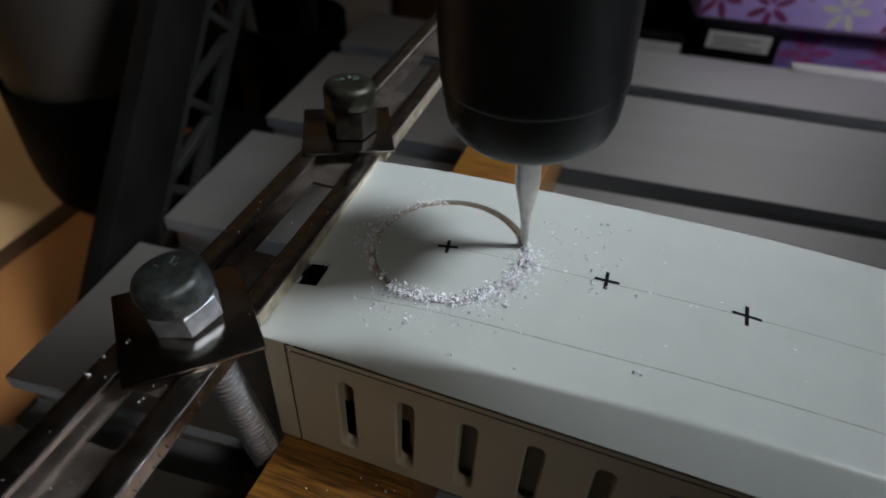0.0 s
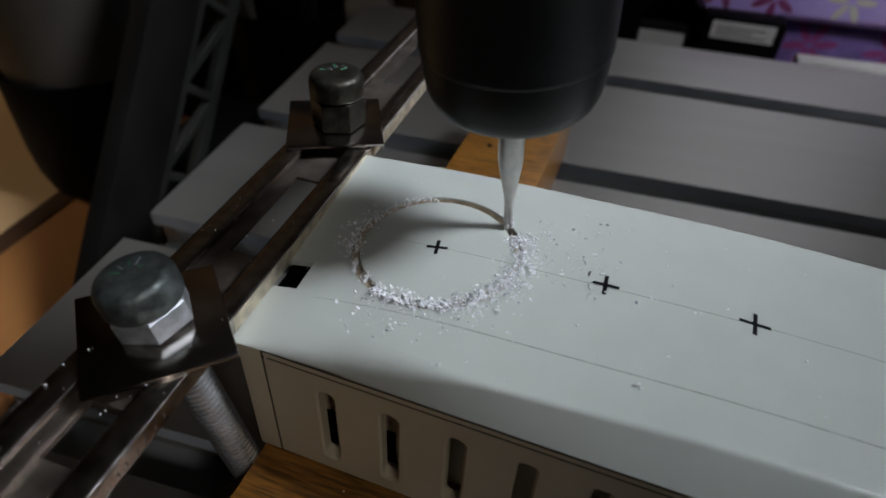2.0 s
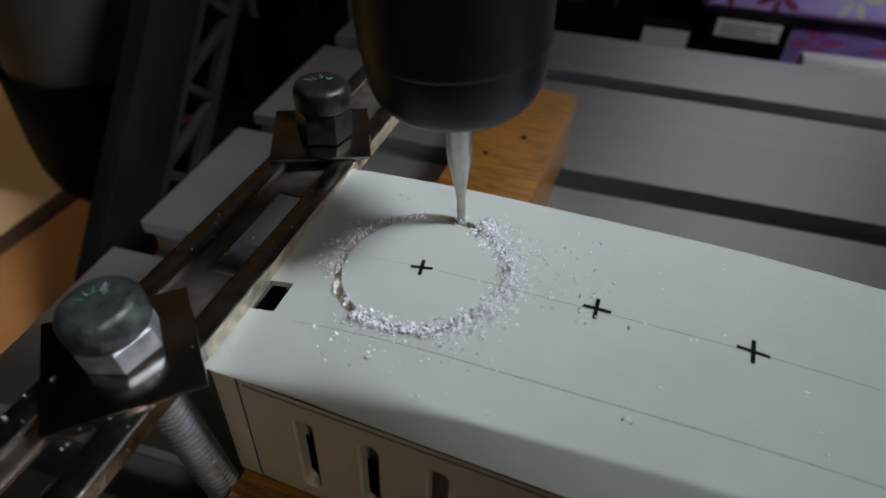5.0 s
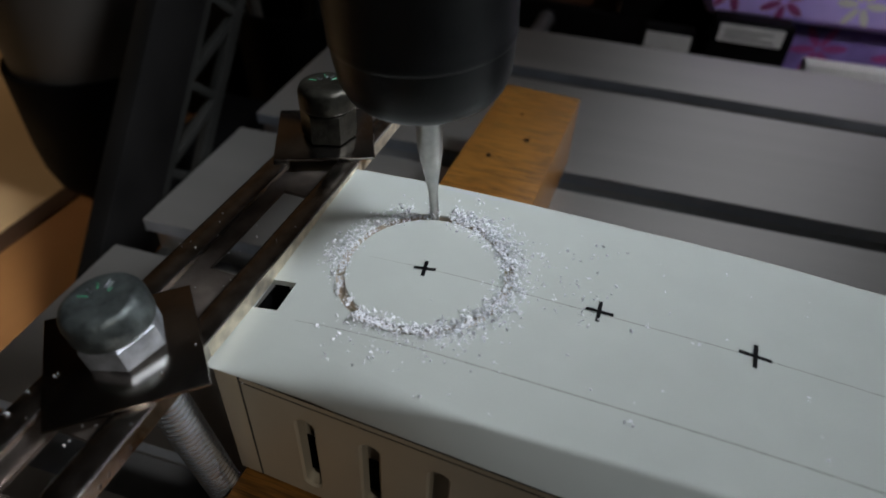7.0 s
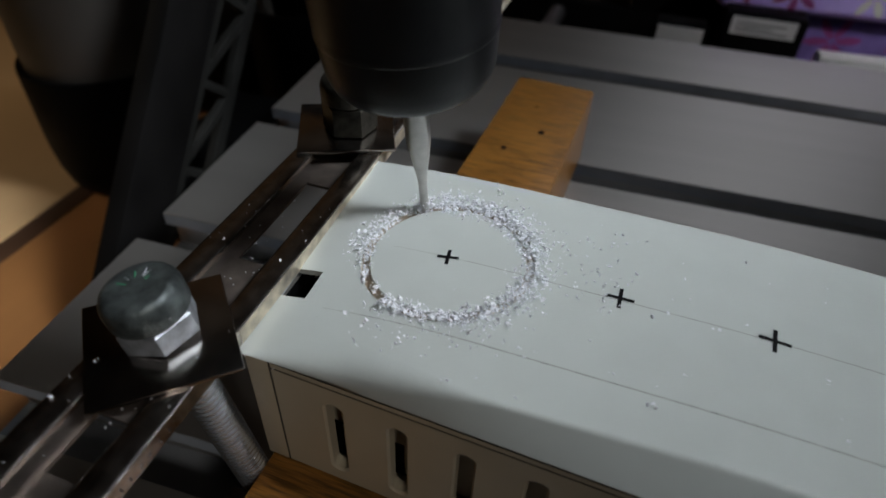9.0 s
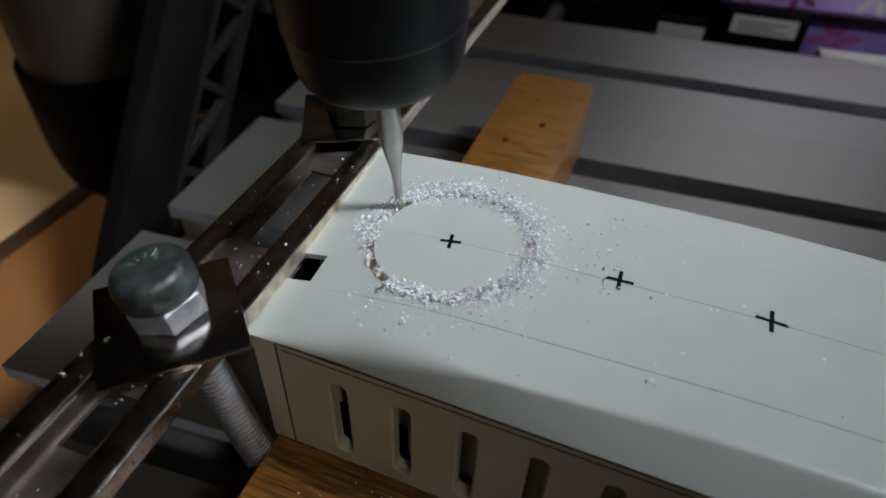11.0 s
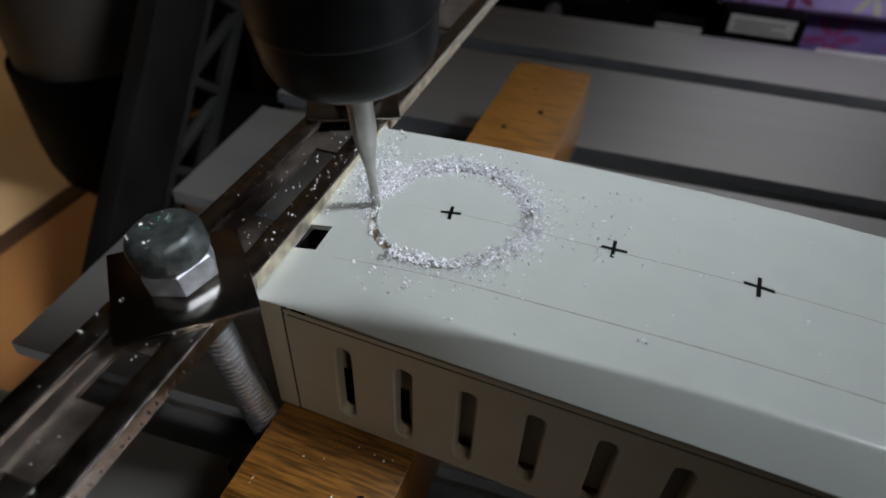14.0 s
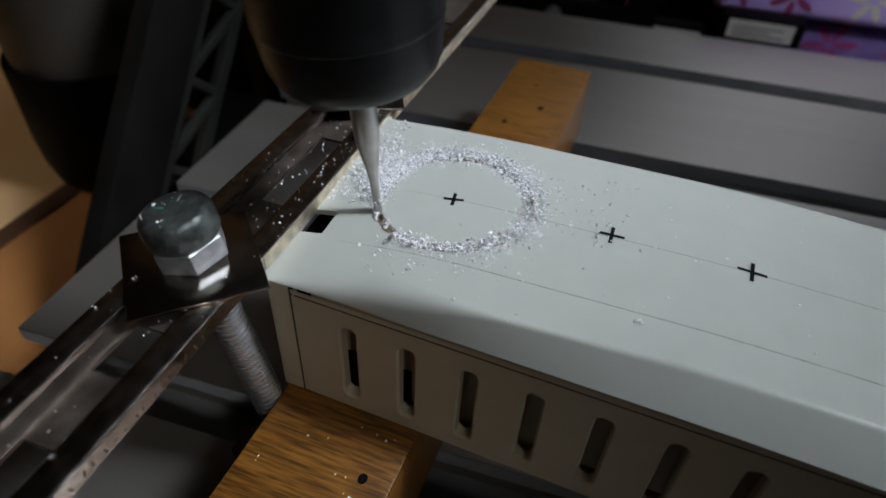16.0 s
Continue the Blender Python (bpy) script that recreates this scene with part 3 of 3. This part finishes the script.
def package():
    ob = thing("purple_package", world(5.0, 30.2, DESK_Z, 0, 0, 7), "purple wrapped package printed with maroon and pale flowers", "package")
    # The side's deeper violet holds the shade below the overhanging fold.
    side = part("body", box(1.3, 0.3, 0, 14.0, 9.0, 7.2, bevel=0.5, segments=4), SHADEDVIOLET, ob, "printed violet side, darkened for the shade under the fold", smooth=True)
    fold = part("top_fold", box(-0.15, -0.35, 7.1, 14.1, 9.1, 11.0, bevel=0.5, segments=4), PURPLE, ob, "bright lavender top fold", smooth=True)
    spots = [(0.9, 8.6, MAROON), (3.6, 8.3, MAROON), (7.3, 8.5, PAPER), (5.6, 10.0, MAROON), (10.2, 8.4, MAROON), (2.2, 10.2, PAPER), (9.0, 10.1, PAPER)]
    for x, z, mat in spots:
        for k in range(6):
            bm = lathe([(0.001, 0.0), (0.2, 0.004), (0.001, 0.008)], 12, cap=False)
            bmesh.ops.scale(bm, vec=(2.6, 1, 1), verts=bm.verts)
            bmesh.ops.translate(bm, vec=(0.7, 0, 0), verts=bm.verts)
            bmesh.ops.rotate(bm, cent=(0, 0, 0), matrix=Matrix.Rotation(k * math.pi / 3 + x, 3, "Z"), verts=bm.verts)
            bmesh.ops.rotate(bm, cent=(0, 0, 0), matrix=Matrix.Rotation(radians(90), 3, "X"), verts=bm.verts)
            bmesh.ops.translate(bm, vec=(x, -0.352, z), verts=bm.verts)
            part("petal", bm, mat, fold)
    for x in (6.4, 10.6):
        for k in range(6):
            bm = lathe([(0.001, 0.0), (0.22, 0.004), (0.001, 0.008)], 12, cap=False)
            bmesh.ops.scale(bm, vec=(3.0, 1, 1), verts=bm.verts)
            bmesh.ops.translate(bm, vec=(0.8, 0, 0), verts=bm.verts)
            bmesh.ops.rotate(bm, cent=(0, 0, 0), matrix=Matrix.Rotation(k * math.pi / 3 + x, 3, "Z"), verts=bm.verts)
            bmesh.ops.rotate(bm, cent=(0, 0, 0), matrix=Matrix.Rotation(radians(90), 3, "X"), verts=bm.verts)
            bmesh.ops.translate(bm, vec=(x, 0.296, 5.8), verts=bm.verts)
            part("petal", bm, MAROON, side)


package()


# ---- chips ----
CLUMPS = []
dice = random.Random(7)


def chip(bm, x, y, z, size):
    """One crumb or curl of cut plastic."""
    turn = Euler((dice.gauss(0, 0.45), dice.gauss(0, 0.45), dice.uniform(0, 6.3))).to_matrix()
    if dice.random() < 0.24:
        bend, length = dice.uniform(0.6, 2.2), size * dice.uniform(1.0, 1.7)
        rings = []
        for k in range(5):
            a = bend * k / 4
            c = Vector((length / bend * math.sin(a), length / bend * (1 - math.cos(a)), size * 0.15 * k))
            w = size * (0.26 if 0 < k < 4 else 0.1)
            rings.append([bm.verts.new(turn @ (c + Vector((0, w * math.cos(q), w * math.sin(q)))) + Vector((x, y, z))) for q in (0.3, 2.4, 4.5)])
        for a, b in zip(rings, rings[1:]):
            for k in range(3):
                bm.faces.new((a[k], a[(k + 1) % 3], b[(k + 1) % 3], b[k]))
        bm.faces.new(rings[0])
        bm.faces.new(rings[-1])
        return
    s = [size * dice.uniform(0.25, 0.8) for _ in range(6)]
    ends = [(s[0], 0, 0), (-s[1], 0, 0), (0, s[2], 0), (0, -s[3], 0), (0, 0, s[4] * 0.45), (0, 0, -s[5] * 0.45)]
    v = [bm.verts.new(turn @ Vector([c + dice.uniform(-0.2, 0.2) * size for c in e]) + Vector((x, y, z))) for e in ends]
    for a in (0, 1):
        for b in (2, 3):
            for c in (4, 5):
                bm.faces.new((v[a], v[b], v[c]))


def resting(x, y):
    """The height of what a chip falls on."""
    if x < -2.04:
        if math.hypot(x + 2.82, y + 2.73) < 0.85:
            return 0.03
        return -0.035 if x < -3.16 or x > -2.41 else -0.28
    return dip(x, y)


def chips(places, label="loose white plastic chips on the box", size=(0.020, 0.064), crumbs=2):
    bm = bmesh.new()
    for x, y, lift in places:
        if HOLE[0] - 0.05 < x < HOLE[2] + 0.05 and HOLE[1] - 0.05 < y < HOLE[3] + 0.05:
            continue
        s = size[0] + (size[1] - size[0]) * dice.random() ** 1.4
        chip(bm, x, y, resting(x, y) + s * 0.3 + lift, s)
        for _ in range(crumbs):
            q = s * dice.uniform(0.35, 0.6)
            u, v = x + dice.gauss(0, 0.03), y + dice.gauss(0, 0.03)
            chip(bm, u, v, resting(u, v) + q * 0.3 + lift * dice.random(), q)
    return tagged(part("plastic_chips", bm, CHIP), label, "plastic chips", kind="stuff")


def ringed(a0, a1, count, r, spread, pile=0.05):
    out = []
    for _ in range(count):
        a, q = radians(dice.uniform(a0, a1)), dice.gauss(r, spread)
        sunk = dice.uniform(-0.04, 0.03) if abs(q - RADIUS) < 0.055 else 0.0
        out.append((q * math.cos(a), q * math.sin(a), sunk + dice.uniform(0, pile) * max(0, 1 - abs(q - 1.33) / 0.25)))
    return out


# what lies there from the start: heaps at the front, crumbs in the rest of the groove
first = ringed(243, 300, 290, 1.25, 0.09, 0.08) + ringed(295, 379, 390, 1.28, 0.12, 0.10) + ringed(262, 372, 60, 1.12, 0.07) + ringed(242, 374, 210, 1.215, 0.035, 0.03)
first += ringed(105, 235, 130, 1.22, 0.05, 0.02) + ringed(150, 205, 70, 1.36, 0.12, 0.0) + ringed(235, 380, 50, 1.6, 0.18, 0.0)
first += [(dice.uniform(1.3, 2.4), dice.uniform(-0.4, 1.2), 0) for _ in range(40)]
first += [(dice.uniform(-1.3, 5.5), dice.uniform(-2.0, 1.9), 0) for _ in range(26)]
ON_BED_CHIPS = [chips(first)]
large = [(3.03, -1.62), (3.08, -1.58), (3.12, -1.63), (3.8, -0.08), (3.72, -0.09), (2.25, 1.41), (2.33, 1.43), (0.67, -2.15), (0.72, -2.12), (4.15, 0.16), (1.55, -0.62), (2.5, -0.12), (3.4, 0.35), (-0.2, -1.95), (-0.1, -1.9), (1.5, -1.45)]
ON_BED_CHIPS.append(chips([(x, y, 0.01) for x, y in large], "a few larger curled plastic chips on the box", (0.036, 0.066), 0))
stray = [(dice.uniform(1.45, 2.7), dice.gauss(0.35, 0.5), 0.0) for _ in range(34)] + [(dice.uniform(-0.6, 1.6), dice.gauss(-1.65, 0.2), 0.0) for _ in range(14)]
stray += [(1.9 + 0.09 * k + dice.gauss(0, 0.03), 0.12 + 0.07 * k + dice.gauss(0, 0.03), 0.0) for k in range(5)]
ON_BED_CHIPS.append(chips(stray, "stray white plastic chips on the box", (0.030, 0.058), 0))
# sprinkled over the clamp and the wood
rail_bits = [(dice.uniform(-3.5, -2.06), dice.uniform(-6.0, 0.5), 0.0) for _ in range(48)] + [(-3.05, -3.6, 0.01), (-2.2, -2.9, 0.0), (-2.1, -2.4, 0.0)]
ON_BED_CHIPS.append(chips(rail_bits, "scattered white plastic chips on the clamp", (0.016, 0.036), 0))
bm = bmesh.new()
for _ in range(15):
    chip(bm, dice.uniform(-2.0, 0.4), dice.uniform(-4.6, -2.5), -3.035, dice.uniform(0.025, 0.05))
ON_BED_CHIPS.append(tagged(part("plastic_chips", bm, CHIP), "white plastic chips on the wooden strip", "plastic chips", kind="stuff"))
bm = bmesh.new()
for x, z, s in ((-0.38, -1.75, 0.06), (-0.3, -1.82, 0.05), (-0.5, -1.5, 0.03), (-1.66, -0.66, 0.05)):
    chip(bm, x, -2.285, z, s)
ON_BED_CHIPS.append(tagged(part("plastic_chips", bm, CHIP), "a few chips clinging to the slotted side", "plastic chips", kind="stuff"))
for ob in ON_BED_CHIPS:
    ob.matrix_basis = world(0, 0, 0)
    ON_BED.append((ob, ob.matrix_basis.copy()))

# what the cutter throws up on its way: each heap leaves the groove as the cutter passes
for k in range(17):
    a0 = 19 + 12 * k
    heap = ringed(a0, a0 + 13, 78, 1.31, 0.12, 0.09) + ringed(a0, a0 + 13, 14, 1.12, 0.05, 0.02) + ringed(a0, a0 + 13, 22, 1.215, 0.035, 0.03) + ringed(a0, a0 + 13, 6, 1.62, 0.15, 0.0)
    if 130 < a0 < 205:
        heap += [(dice.gauss(-1.58, 0.17), RADIUS * math.sin(radians(a0)) + dice.gauss(0.2, 0.25), dice.uniform(0, 0.06)) for _ in range(100)]
    CLUMPS.append((chips(heap, "fresh white plastic chips heaped beside the groove"), k + 0.9, 0))
CLUMPS.append((chips(ringed(116, 192, 190, 1.36, 0.11, 0.05) + ringed(150, 215, 60, 1.18, 0.05, 0.02), "white plastic chips drifted beside the groove"), 5.2, 0))
for when, count in ((8.5, 14), (10.5, 26), (12.0, 30), (13.5, 26)):
    blown = [(dice.uniform(-3.2, -2.06), dice.uniform(-1.9, 2.4), 0.0) for _ in range(count)]
    CLUMPS.append((chips(blown, "white plastic chips thrown onto the clamp", (0.022, 0.05), 0), when, 1.4))
perched = []
for _ in range(16):
    a, r = dice.uniform(0, 6.3), 0.40 * math.sqrt(dice.random())
    perched.append((-2.95 + r * math.cos(a), -2.74 + r * math.sin(a), 0.80))
CLUMPS.append((chips(perched, "white plastic chips caught on the bolt head", (0.025, 0.05), 0), 12.5, 0))
drift = [(dice.uniform(-2.03, -1.5), dice.uniform(-0.5, 2.05), dice.uniform(0, 0.03)) for _ in range(110)]
CLUMPS.append((chips(drift, "white plastic chips drifted against the clamp", (0.03, 0.07)), 11.5, 0))
fuzz = bmesh.new()
for _ in range(34):
    a, r = dice.uniform(0, 6.3), dice.uniform(0.05, 0.11)
    chip(fuzz, r * math.cos(a), r * math.sin(a), abs(dice.gauss(0, 0.13)), dice.uniform(0.02, 0.045))
part("plastic_fuzz", fuzz, CHIP, SPINDLE, "white plastic fuzz clinging to the cutter")


# ---- what moves ----
def motions():
    steps = [0.5 * k for k in range(33)]
    for ob, m in ON_BED:
        walk(ob, [(t, pose(bed_shift(t)[0] * CM, bed_shift(t)[1] * CM, 0) @ m) for t in steps])
    walk(SPINDLE, [(t, world(*spindle_place(t), 0, *SPINDLE_LEAN)) for t in steps])
    for ob, when, dx in CLUMPS:
        rows = []
        for t in steps:
            s = max(0.0, min(1.0, (t - when + 0.5) / 1.0))
            x, y = bed_shift(t)
            rows.append((t, world(x + dx * (1 - s), y, -0.45 * (1 - s))))
        walk(ob, rows)


motions()
